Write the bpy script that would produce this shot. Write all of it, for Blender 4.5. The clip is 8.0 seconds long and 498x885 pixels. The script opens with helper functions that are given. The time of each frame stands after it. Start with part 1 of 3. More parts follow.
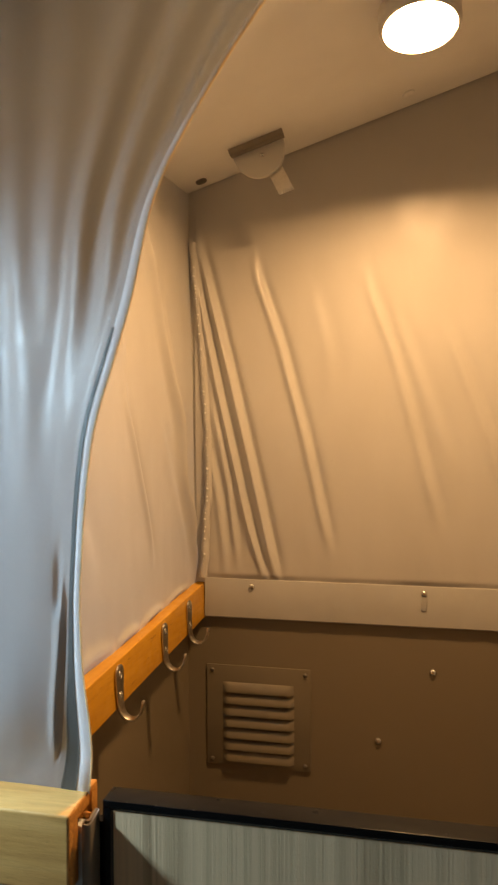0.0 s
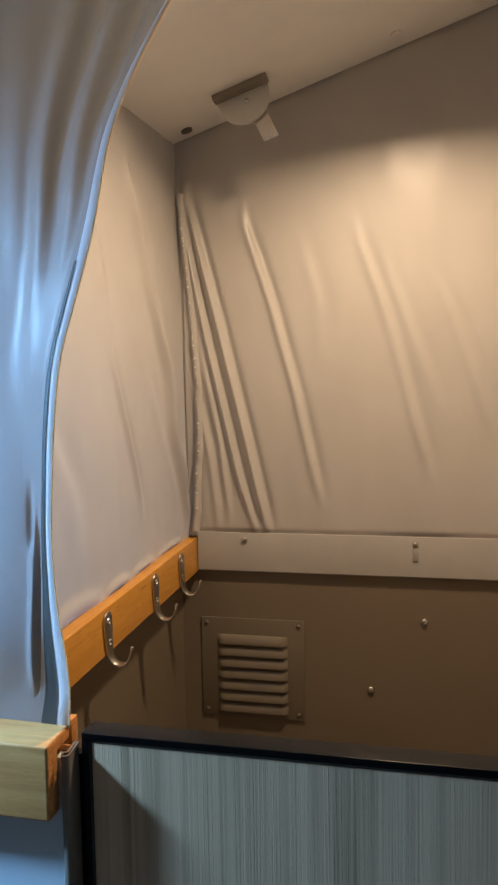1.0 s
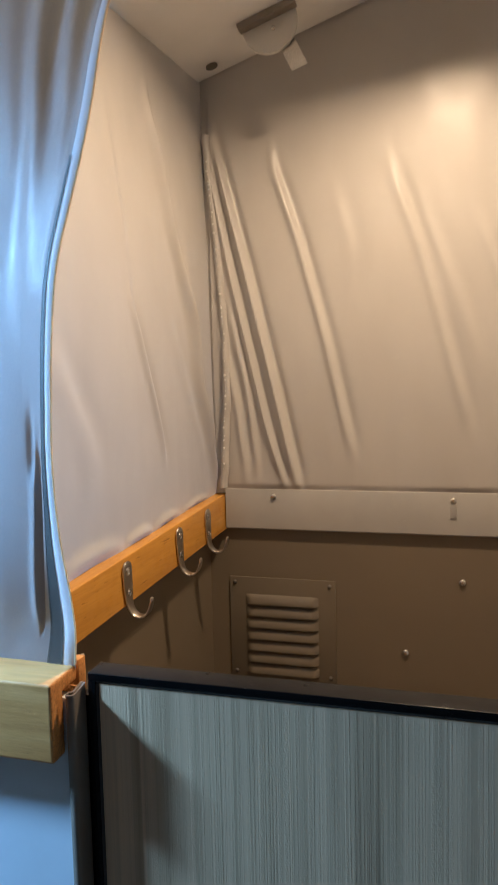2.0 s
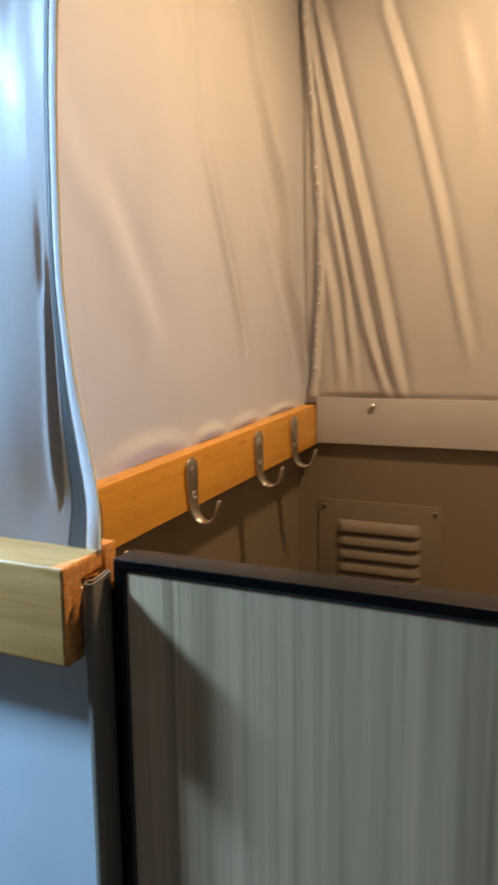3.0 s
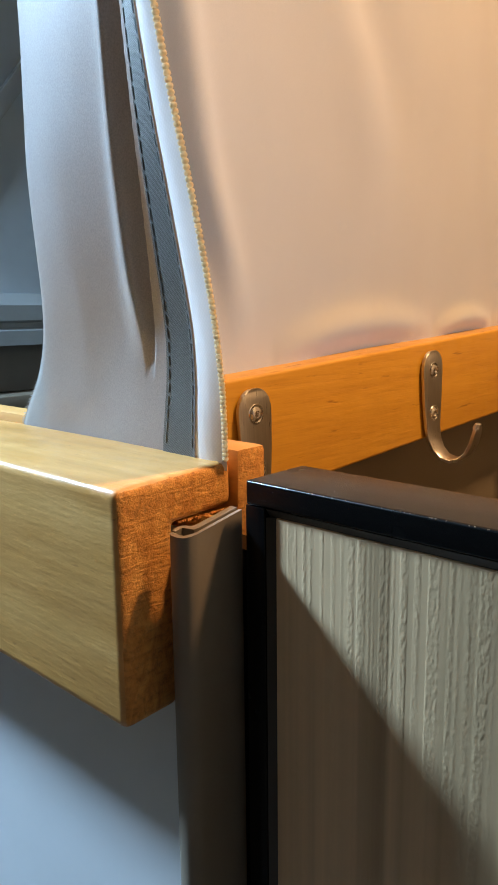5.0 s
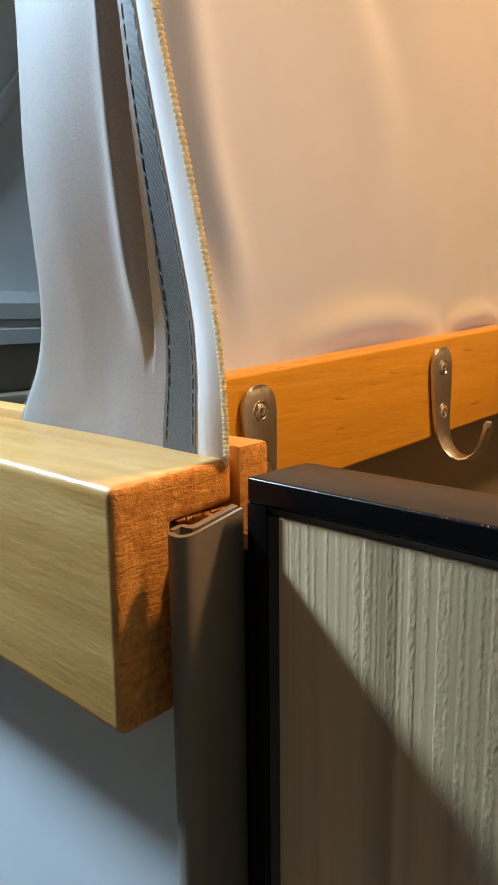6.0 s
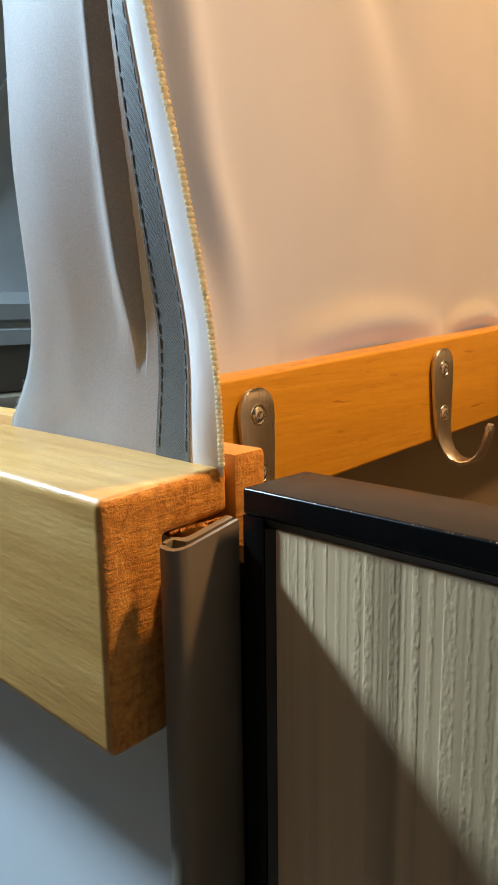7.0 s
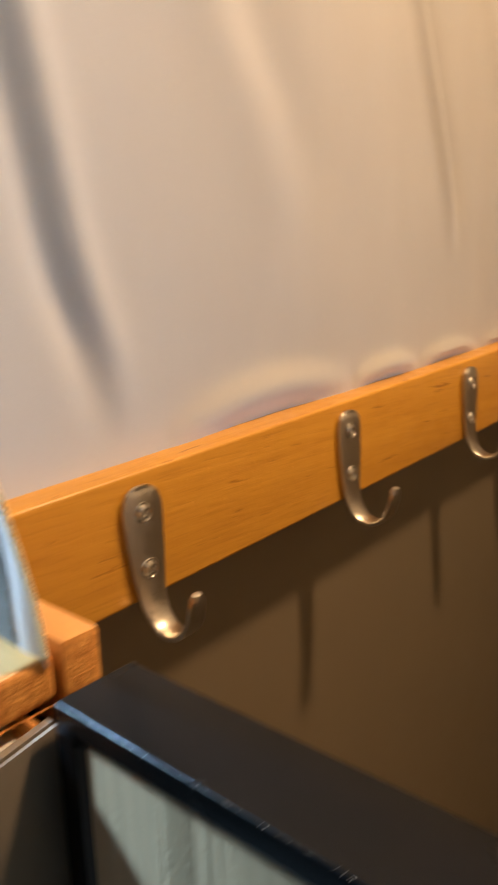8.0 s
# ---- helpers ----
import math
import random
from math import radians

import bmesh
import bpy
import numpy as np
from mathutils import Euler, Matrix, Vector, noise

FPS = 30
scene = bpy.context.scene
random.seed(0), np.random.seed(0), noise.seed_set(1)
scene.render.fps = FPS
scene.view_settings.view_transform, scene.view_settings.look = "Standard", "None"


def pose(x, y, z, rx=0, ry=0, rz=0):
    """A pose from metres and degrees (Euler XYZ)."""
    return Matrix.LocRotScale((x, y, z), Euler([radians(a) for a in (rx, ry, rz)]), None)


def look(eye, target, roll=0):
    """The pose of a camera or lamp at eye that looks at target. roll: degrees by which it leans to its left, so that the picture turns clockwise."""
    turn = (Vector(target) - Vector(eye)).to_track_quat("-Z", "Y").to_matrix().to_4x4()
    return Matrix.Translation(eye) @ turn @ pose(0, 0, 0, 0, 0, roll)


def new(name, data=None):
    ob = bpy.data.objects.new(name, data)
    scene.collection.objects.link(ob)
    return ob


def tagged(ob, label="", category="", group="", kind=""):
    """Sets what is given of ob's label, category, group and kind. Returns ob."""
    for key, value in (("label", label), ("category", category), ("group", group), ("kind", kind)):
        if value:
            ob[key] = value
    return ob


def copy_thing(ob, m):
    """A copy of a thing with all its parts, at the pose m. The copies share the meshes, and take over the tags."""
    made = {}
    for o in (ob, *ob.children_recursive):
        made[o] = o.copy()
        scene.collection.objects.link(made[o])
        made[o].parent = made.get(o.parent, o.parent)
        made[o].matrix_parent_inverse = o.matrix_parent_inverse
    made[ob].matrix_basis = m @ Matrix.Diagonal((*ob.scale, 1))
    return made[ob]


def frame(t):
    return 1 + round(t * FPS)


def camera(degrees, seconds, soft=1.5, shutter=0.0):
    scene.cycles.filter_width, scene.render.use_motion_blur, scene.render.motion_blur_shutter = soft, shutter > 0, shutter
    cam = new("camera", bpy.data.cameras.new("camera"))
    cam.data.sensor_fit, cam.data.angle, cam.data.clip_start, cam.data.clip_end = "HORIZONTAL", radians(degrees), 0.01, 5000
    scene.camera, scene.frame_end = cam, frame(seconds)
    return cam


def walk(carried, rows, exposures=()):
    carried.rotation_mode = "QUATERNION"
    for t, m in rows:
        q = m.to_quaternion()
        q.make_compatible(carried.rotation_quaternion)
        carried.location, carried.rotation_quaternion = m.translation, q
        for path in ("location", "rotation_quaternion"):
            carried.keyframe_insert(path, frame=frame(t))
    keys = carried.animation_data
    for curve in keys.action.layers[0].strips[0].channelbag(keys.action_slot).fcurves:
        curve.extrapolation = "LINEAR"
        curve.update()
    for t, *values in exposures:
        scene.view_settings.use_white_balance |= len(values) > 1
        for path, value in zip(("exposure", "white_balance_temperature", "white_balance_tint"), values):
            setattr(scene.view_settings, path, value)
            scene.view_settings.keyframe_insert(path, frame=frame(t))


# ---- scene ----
cam = camera(38.3, 8.0, 1.6, 0.5)
PATH = [
    (0, (0.052, -0.073, 1.626), (-0.356, 1.884, 1.58), -0.2),
    (0.5, (0.076, -0.069, 1.61), (-0.293, 1.895, 1.52), -0.3),
    (1, (0.093, -0.064, 1.589), (-0.344, 1.884, 1.462), -1.0),
    (2.3, (0.118, 0.034, 1.501), (-0.488, 1.929, 1.29), -1.3),
    (2.5, (0.128, 0.066, 1.484), (-0.531, 1.939, 1.241), -1.3),
    (3, (0.077, 0.174, 1.398), (-0.749, 1.974, 1.122), -0.7),
    (3.5, (0.0, 0.303, 1.349), (-1.028, 1.989, 1.028), -0.3),
    (4, (-0.059, 0.402, 1.31), (-1.255, 1.968, 0.965), -0.5),
    (4.5, (-0.089, 0.449, 1.289), (-1.384, 1.93, 0.931), -0.7),
    (6, (-0.106, 0.477, 1.278), (-1.455, 1.909, 0.919), -0.7),
    (6.5, (-0.107, 0.479, 1.279), (-1.458, 1.91, 0.921), -0.8),
    (7, (-0.112, 0.485, 1.279), (-1.459, 1.918, 0.919), -0.8),
    (7.5, (-0.116, 0.498, 1.292), (-1.458, 1.934, 0.925), -0.9),
    (7.7, (-0.106, 0.51, 1.31), (-1.441, 1.956, 0.953), -1.1),
    (7.9, (-0.096, 0.523, 1.336), (-1.392, 1.989, 0.92), -0.2),
    (8, (-0.09, 0.532, 1.344), (-1.361, 2.014, 0.913), -1.6),
]
# seconds, stops, kelvin, tint
EXPOSURE = [(0, -0.02, 7700, 10), (0.5, -0.12, 6000, 8), (1.0, -0.14, 5150, 6), (2.5, 0.14, 5000, 6), (3.0, 0.16, 5800, 8), (3.5, 0.12, 6500, 12), (4.5, 0.30, 6700, 12), (6.5, 0.33, 7600, 12), (7.5, 0.32, 7600, 11), (8.0, 0.28, 6200, 7)]
walk(cam, [(t, look(eye, target, roll)) for t, eye, target, roll in PATH], EXPOSURE)

# ---- world and light levels ----
world = bpy.data.worlds.new("world")
scene.world = world
world.use_nodes = True
world.node_tree.nodes["Background"].inputs[0].default_value = (0.5, 0.6, 0.75, 1)
world.node_tree.nodes["Background"].inputs[1].default_value = 0.004
LAMP_WARM = (1.0, 0.62, 0.31)
LAMP_COOL = (0.44, 0.71, 1.0)
WARM_POWER = 575.0
COOL_POWER = 700.0


# ---- materials ----
class Mat:
    """A small builder for node materials."""

    def __init__(self, name, rough=0.5, metal=0.0):
        self.m = bpy.data.materials.new(name)
        self.m.use_nodes = True
        self.t = self.m.node_tree
        self.b = self.t.nodes["Principled BSDF"]
        self.b.inputs["Roughness"].default_value = rough
        self.b.inputs["Metallic"].default_value = metal
        self.co = self.t.nodes.new("ShaderNodeTexCoord").outputs["Object"]

    def link(self, a, b):
        self.t.links.new(a, b)

    def mapped(self, scale, rot=(0, 0, 0)):
        n = self.t.nodes.new("ShaderNodeMapping")
        n.inputs["Scale"].default_value = scale
        n.inputs["Rotation"].default_value = rot
        self.link(self.co, n.inputs["Vector"])
        return n.outputs[0]

    def noise(self, scale=(1, 1, 1), size=10.0, detail=4.0, rough=0.55, warp=0.0, rot=(0, 0, 0)):
        n = self.t.nodes.new("ShaderNodeTexNoise")
        n.inputs["Scale"].default_value = size
        n.inputs["Detail"].default_value = detail
        n.inputs["Roughness"].default_value = rough
        n.inputs["Distortion"].default_value = warp
        self.link(self.mapped(scale, rot), n.inputs["Vector"])
        return n.outputs["Fac"]

    def wave(self, size, axis):
        n = self.t.nodes.new("ShaderNodeTexWave")
        n.wave_type, n.bands_direction = "BANDS", axis
        n.inputs["Scale"].default_value = size
        n.inputs["Distortion"].default_value = 0.6
        n.inputs["Detail"].default_value = 1.0
        self.link(self.co, n.inputs["Vector"])
        return n.outputs["Fac"]

    def ramp(self, fac, *stops):
        n = self.t.nodes.new("ShaderNodeValToRGB")
        e = n.color_ramp.elements
        while len(e) < len(stops):
            e.new(0.5)
        for el, (p, c) in zip(e, stops):
            el.position = p
            el.color = (*c, 1) if len(c) == 3 else c
        self.link(fac, n.inputs[0])
        return n.outputs[0]

    def grey(self, fac, a, b, lo, hi):
        return self.ramp(fac, (a, (lo,) * 3), (b, (hi,) * 3))

    def mix(self, a, b, fac, blend="MIX"):
        n = self.t.nodes.new("ShaderNodeMix")
        n.data_type, n.blend_type = "RGBA", blend
        for sock, v in ((n.inputs[0], fac), (n.inputs[6], a), (n.inputs[7], b)):
            if isinstance(v, (int, float)):
                sock.default_value = v
            elif isinstance(v, tuple):
                sock.default_value = (*v, 1)
            else:
                self.link(v, sock)
        return n.outputs[2]

    def color(self, c):
        if isinstance(c, tuple):
            self.b.inputs["Base Color"].default_value = (*c, 1)
        else:
            self.link(c, self.b.inputs["Base Color"])
        return self

    def rough(self, r):
        self.link(r, self.b.inputs["Roughness"])
        return self

    def bump(self, *pairs):
        """pairs of (height, millimetres)"""
        last = None
        for h, mm in pairs:
            n = self.t.nodes.new("ShaderNodeBump")
            n.inputs["Strength"].default_value = 1.0
            n.inputs["Distance"].default_value = mm / 1000
            self.link(h, n.inputs["Height"])
            if last:
                self.link(last, n.inputs["Normal"])
            last = n.outputs[0]
        self.link(last, self.b.inputs["Normal"])
        return self


def fabric_material(name, lo, hi, rough=0.42, see=0.12, threads=0.93, nap=0.03, pitch=0.0):
    """Satin coated canvas, a little translucent."""
    k = Mat(name, rough)
    weave = k.mix(k.wave(0.314 / pitch, "X"), k.wave(0.314 / pitch, "Z"), 1.0, "DIFFERENCE") if pitch else k.noise((1, 1, 1), 1700, 2.0)
    blot = k.noise((1, 1, 0.5), 5, 5.0)
    k.color(k.mix(k.ramp(blot, (0.3, lo), (0.7, hi)), k.grey(weave, 0.32, 0.68, threads, 1.0), 1.0, "MULTIPLY"))
    k.rough(k.grey(k.noise((1, 1, 1), 30, 4.0), 0.3, 0.7, rough - 0.05, rough + 0.08))
    k.bump((weave, nap), (k.noise((1, 1, 0.35), 18, 2.0), 1.2))
    k.b.inputs["Sheen Weight"].default_value = 0.15
    tl = k.t.nodes.new("ShaderNodeBsdfTranslucent")
    tl.inputs[0].default_value = (*hi, 1)
    mx = k.t.nodes.new("ShaderNodeMixShader")
    mx.inputs[0].default_value = see
    k.link(k.b.outputs[0], mx.inputs[1])
    k.link(tl.outputs[0], mx.inputs[2])
    k.link(mx.outputs[0], k.t.nodes["Material Output"].inputs[0])
    return k.m


def wood_material(name, light, mid, dark, along="x", rough=0.38, coat=0.3, fine=1.0):
    """Straight-grained varnished wood, the grain running along one axis."""
    k = Mat(name, rough)
    s = {"x": (0.06, 1, 1), "y": (1, 0.06, 1)}[along]
    s2 = {"x": (0.03, 1, 1), "y": (1, 0.03, 1)}[along]
    s3 = {"x": (0.12, 1, 1), "y": (1, 0.12, 1)}[along]
    rings = k.noise(s, 55, 4.0, 0.55, 1.4)
    broad = k.noise(s, 26, 3.0, 0.5, 0.8)
    pores = k.noise(s2, 700 * fine, 2.0, 0.7)
    flecks = k.noise(s3, 260 * fine, 3.0, 0.6)
    c = k.ramp(rings, (0.30, dark), (0.47, mid), (0.66, light))
    c = k.mix(c, k.ramp(broad, (0.35, mid), (0.65, light)), 0.5)
    c = k.mix(c, k.ramp(pores, (0.34, (0.66, 0.56, 0.46)), (0.46, (1, 1, 1))), 0.22, "MULTIPLY")
    c = k.mix(c, k.ramp(flecks, (0.28, (0.45, 0.32, 0.22)), (0.35, (1, 1, 1))), 0.75, "MULTIPLY")
    k.color(c)
    k.rough(k.grey(k.noise((1, 1, 1), 60, 4.0), 0.3, 0.7, rough - 0.08, rough + 0.14))
    k.bump((flecks, 0.25), (pores, 0.05), (rings, 0.25))
    k.b.inputs["Coat Weight"].default_value = coat
    k.b.inputs["Coat Roughness"].default_value = 0.22
    return k.m


def oak_material():
    """Pale oak under worn varnish: soft figure, open pores, uneven gloss."""
    k = Mat("pale_oak", 0.42)
    figure = k.noise((0.10, 1, 1), 30, 3.0, 0.5, 1.8)
    lines = k.noise((0.035, 1, 1), 150, 3.0, 0.6, 0.7)
    blot = k.noise((0.45, 1, 1), 22, 4.0, 0.6)
    pores = k.noise((0.14, 1, 1), 620, 3.0, 0.65)
    flecks = k.noise((0.16, 1, 1), 190, 3.0, 0.62, 0.2)
    c = k.ramp(figure, (0.30, (0.60, 0.300, 0.085)), (0.50, (0.72, 0.385, 0.125)), (0.70, (0.82, 0.470, 0.168)))
    c = k.mix(c, k.ramp(lines, (0.34, (0.80, 0.74, 0.64)), (0.5, (1, 1, 1)), (0.68, (1.08, 1.06, 1.02))), 0.25, "MULTIPLY")
    c = k.mix(c, k.ramp(blot, (0.34, (0.86, 0.80, 0.70)), (0.60, (1.05, 1.03, 1.0))), 0.7, "MULTIPLY")
    c = k.mix(c, k.ramp(flecks, (0.27, (0.42, 0.30, 0.20)), (0.33, (1, 1, 1))), 0.8, "MULTIPLY")
    c = k.mix(c, k.ramp(pores, (0.35, (0.72, 0.62, 0.50)), (0.46, (1, 1, 1))), 0.18, "MULTIPLY")
    k.color(c)
    k.rough(k.grey(k.noise((0.4, 1, 1), 90, 5.0), 0.3, 0.7, 0.30, 0.58))
    k.bump((flecks, 0.24), (pores, 0.07), (lines, 0.03), (k.noise((0.6, 1, 1), 120, 3.0), 0.10))
    k.b.inputs["Coat Weight"].default_value = 0.22
    k.b.inputs["Coat Roughness"].default_value = 0.2
    return k.m


def end_grain_material():
    """Raw sawn end: diagonal saw marks, crumbly fibres and open vessels."""
    k = Mat("end_grain_wood", 0.60)
    spots = k.noise((1, 1, 1), 420, 5.0, 0.7)
    fibre = k.noise((1, 0.22, 1), 380, 4.0, 0.65, 0.6, (0.75, 0, 0))
    band = k.noise((1, 1.0, 0.45), 150, 5.0, 0.65, 1.5, (0.7, 0, 0))
    saw = k.noise((1, 0.1, 1), 800, 2.0, 0.5, 0.0, (0.9, 0, 0))
    c = k.ramp(band, (0.3, (0.50, 0.205, 0.046)), (0.5, (0.68, 0.320, 0.082)), (0.7, (0.80, 0.435, 0.135)))
    c = k.mix(c, k.ramp(fibre, (0.34, (0.62, 0.52, 0.42)), (0.5, (1, 1, 1)), (0.68, (1.15, 1.12, 1.05))), 0.45, "MULTIPLY")
    c = k.mix(c, k.ramp(spots, (0.33, (0.50, 0.42, 0.36)), (0.50, (1.05, 1.0, 0.95))), 0.6, "MULTIPLY")
    k.color(c)
    k.bump((spots, 0.5), (fibre, 0.45), (saw, 0.05))
    return k.m


def laminate_material():
    """Grey-beige wood-look laminate with pressed vertical grain."""
    k = Mat("wood_look_laminate", 0.5)
    wide = k.noise((1, 1, 0.012), 34, 3.0, 0.55)
    streak = k.noise((1, 1, 0.012), 85, 4.0, 0.60, 0.1)
    thin = k.noise((1, 1, 0.012), 300, 2.0, 0.5)
    rows = k.noise((1, 1, 0.005), 640, 0.0, 0.4)
    beads = k.noise((1, 1, 0.55), 900, 1.0, 0.4)
    bands = k.noise((1, 1, 0.02), 60, 1.0, 0.5)
    long_line = k.noise((1, 1, 0.005), 62, 2.0, 0.5)
    c = k.ramp(wide, (0.34, (0.50, 0.345, 0.20)), (0.66, (0.77, 0.54, 0.325)))
    c = k.mix(c, k.ramp(streak, (0.32, (0.74, 0.72, 0.70)), (0.5, (0.96, 0.96, 0.95)), (0.68, (1.12, 1.12, 1.11))), 0.75, "MULTIPLY")
    c = k.mix(c, k.ramp(thin, (0.36, (0.84, 0.83, 0.81)), (0.5, (1, 1, 1)), (0.66, (1.07, 1.07, 1.06))), 0.3, "MULTIPLY")
    c = k.mix(c, k.ramp(long_line, (0.31, (0.58, 0.56, 0.53)), (0.37, (1, 1, 1))), 0.8, "MULTIPLY")
    k.color(c)
    ridge = k.mix(k.grey(rows, 0.40, 0.66, 0.0, 1.0), k.grey(beads, 0.24, 0.72, 0.15, 1.0), 1.0, "MULTIPLY")
    ridge = k.mix(ridge, k.grey(bands, 0.30, 0.55, 0.55, 1.0), 1.0, "MULTIPLY")
    k.bump((ridge, 0.15), (thin, 0.05))
    return k.m


def painted_material(name, c, rough=0.4, vary=0.12, bump=0.05, size=9, metal=0.0, uneven=1.0):
    k = Mat(name, rough, metal)
    a = tuple(v * (1 - vary) for v in c)
    b = tuple(min(1, v * (1 + vary)) for v in c)
    blot = k.noise((1, 1, 1), size, 5.0)
    k.color(k.ramp(blot, (0.3, a), (0.7, b)))
    fine = k.noise((1, 1, 1), 600, 3.0)
    k.rough(k.grey(k.noise((1, 1, 1), 40, 5.0), 0.3, 0.7, max(0.03, rough - 0.07 * uneven), rough + 0.1 * uneven))
    k.bump((fine, bump))
    return k.m


def metal_material(name, c, rough=0.3, brushed=(1, 1, 0.05)):
    k = Mat(name, rough, 1.0)
    br = k.noise(brushed, 900, 2.0)
    k.color(k.ramp(br, (0.3, tuple(v * 0.82 for v in c)), (0.7, c)))
    k.rough(k.grey(br, 0.3, 0.7, rough - 0.06, rough + 0.1))
    k.bump((br, 0.03))
    return k.m


def glow_material(name, c, power):
    m = bpy.data.materials.new(name)
    m.use_nodes = True
    b = m.node_tree.nodes["Principled BSDF"]
    b.inputs["Base Color"].default_value = (0.9, 0.9, 0.9, 1)
    b.inputs["Emission Color"].default_value = (*c, 1)
    b.inputs["Emission Strength"].default_value = power
    return m


CANVAS = fabric_material("canvas_satin", (0.54, 0.512, 0.475), (0.605, 0.577, 0.54), 0.34, 0.12)
CURTAIN = fabric_material("curtain_satin", (0.29, 0.30, 0.312), (0.335, 0.345, 0.358), 0.44, 0.25, 0.70, 0.08)
HEM = fabric_material("woven_hem_tape", (0.115, 0.112, 0.105), (0.165, 0.160, 0.150), 0.45, 0.05, 0.22, 0.09, 0.0009)
ZIP_TAPE = fabric_material("zipper_tape_cloth", (0.70, 0.71, 0.74), (0.78, 0.79, 0.82), 0.6, 0.10, 0.95, 0.015, 0.0016)
ZIP_TEETH = fabric_material("zipper_plastic", (0.90, 0.74, 0.50), (0.95, 0.82, 0.60), 0.35, 0.72)
THREAD = painted_material("grey_thread", (0.17, 0.17, 0.165), 0.35)
PALE_THREAD = painted_material("pale_thread", (0.78, 0.76, 0.72), 0.3)
OAK = oak_material()
AMBER = wood_material("amber_pine", (0.68, 0.345, 0.040), (0.60, 0.29, 0.031), (0.49, 0.215, 0.021), "y", 0.42, 0.25, 0.6)
END_GRAIN = end_grain_material()
LAMINATE = laminate_material()
BLACK = painted_material("black_gloss_edge", (0.003, 0.003, 0.0032), 0.24, 0.2, 0.008, 9, 0.0, 0.4)
BLACK.node_tree.nodes["Principled BSDF"].inputs["Specular IOR Level"].default_value = 0.18
BEAD = painted_material("taupe_bead", (0.035, 0.026, 0.019), 0.35, 0.08, 0.02)
BLUE_GREY = painted_material("blue_grey_board", (0.70, 0.735, 0.77), 0.45, 0.04, 0.03)
PVC = painted_material("grey_pvc", (0.23, 0.193, 0.153), 0.36, 0.06, 0.06, 40)
DARK_WALL = painted_material("taupe_gloss_panel", (0.180, 0.148, 0.104), 0.32, 0.04, 0.01, 3, 0.0, 0.25)
ALU_TRIM = painted_material("satin_trim", (0.36, 0.345, 0.32), 0.42, 0.06, 0.05)
VENT = painted_material("painted_vent", (0.165, 0.140, 0.102), 0.30, 0.04, 0.004, 8, 0.0, 0.1)
STEEL = metal_material("brushed_steel", (0.60, 0.56, 0.50), 0.33)
CHROME = metal_material("screw_steel", (0.78, 0.76, 0.72), 0.2)
CEILING = painted_material("ceiling_board", (0.85, 0.83, 0.79), 0.5, 0.03, 0.05)
# dark warm tone of the added room walls, chosen for a low, warm bounce
ROOM = painted_material("low_bounce_wall", (0.175, 0.143, 0.106), 0.6, 0.06)
FLOOR = painted_material("vinyl_floor", (0.16, 0.15, 0.14), 0.5, 0.2, 0.1, 20)
WHITE_PLASTIC = painted_material("white_plastic", (0.62, 0.60, 0.56), 0.35, 0.04)
# dark plastic, also the painted shade under vent louvres and far window frame
DARK_PLASTIC_SHADE = painted_material("dark_plastic_and_shade", (0.13, 0.115, 0.10), 0.45, 0.1)
WINDOW_CLOTH = painted_material("slate_window_cloth", (0.34, 0.38, 0.41), 0.55, 0.12, 0.1, 5)
FRAME_GREY = painted_material("grey_window_frame", (0.25, 0.265, 0.27), 0.4, 0.08)
WARM_GLOW = glow_material("warm_diffuser", LAMP_WARM, WARM_POWER)
COOL_GLOW = glow_material("cool_diffuser", LAMP_COOL, COOL_POWER)


# ---- mesh helpers ----
def finish(name, bm, mats, loc=(0, 0, 0), smooth=True):
    if loc != (0, 0, 0):
        bmesh.ops.translate(bm, verts=bm.verts, vec=-Vector(loc))
    me = bpy.data.meshes.new(name)
    bm.normal_update()
    bm.to_mesh(me)
    bm.free()
    for m in mats if isinstance(mats, (list, tuple)) else [mats]:
        me.materials.append(m)
    if smooth:
        for p in me.polygons:
            p.use_smooth = True
        me.set_sharp_from_angle(angle=radians(38))
    return me


def thing(name, loc, label, category, group="", kind=""):
    ob = new(name)
    ob.empty_display_size = 0.02
    ob.location = loc
    return tagged(ob, label, category, group, kind)


def root(ob):
    v = Vector((0, 0, 0))
    while ob:
        v = v + ob.location
        ob = ob.parent
    return tuple(v)


def part(name, bm, material, parent, label="", smooth=True):
    """One mesh under a thing or part; the bmesh is in world metres."""
    ob = new(name, finish(name, bm, material, root(parent), smooth))
    ob.parent = parent
    return tagged(ob, label)


def solid(name, bm, material, label, category, kind="", loc=(0, 0, 0), group=""):
    ob = new(name, finish(name, bm, material, loc))
    ob.location = loc
    return tagged(ob, label, category, group, kind)


def box(x0, x1, y0, y1, z0, z1, bevel=0.0, segs=2, bm=None):
    b = bmesh.new()
    bmesh.ops.create_cube(b, size=1)
    for v in b.verts:
        v.co = Vector(((x0 + x1) / 2 + v.co.x * (x1 - x0), (y0 + y1) / 2 + v.co.y * (y1 - y0), (z0 + z1) / 2 + v.co.z * (z1 - z0)))
    if bevel:
        bmesh.ops.bevel(b, geom=b.edges[:], offset=bevel, segments=segs, profile=0.6, affect="EDGES")
    return b if bm is None else join(bm, b)


def join(a, b):
    me = bpy.data.meshes.new("tmp")
    b.to_mesh(me)
    b.free()
    a.from_mesh(me)
    bpy.data.meshes.remove(me)
    return a


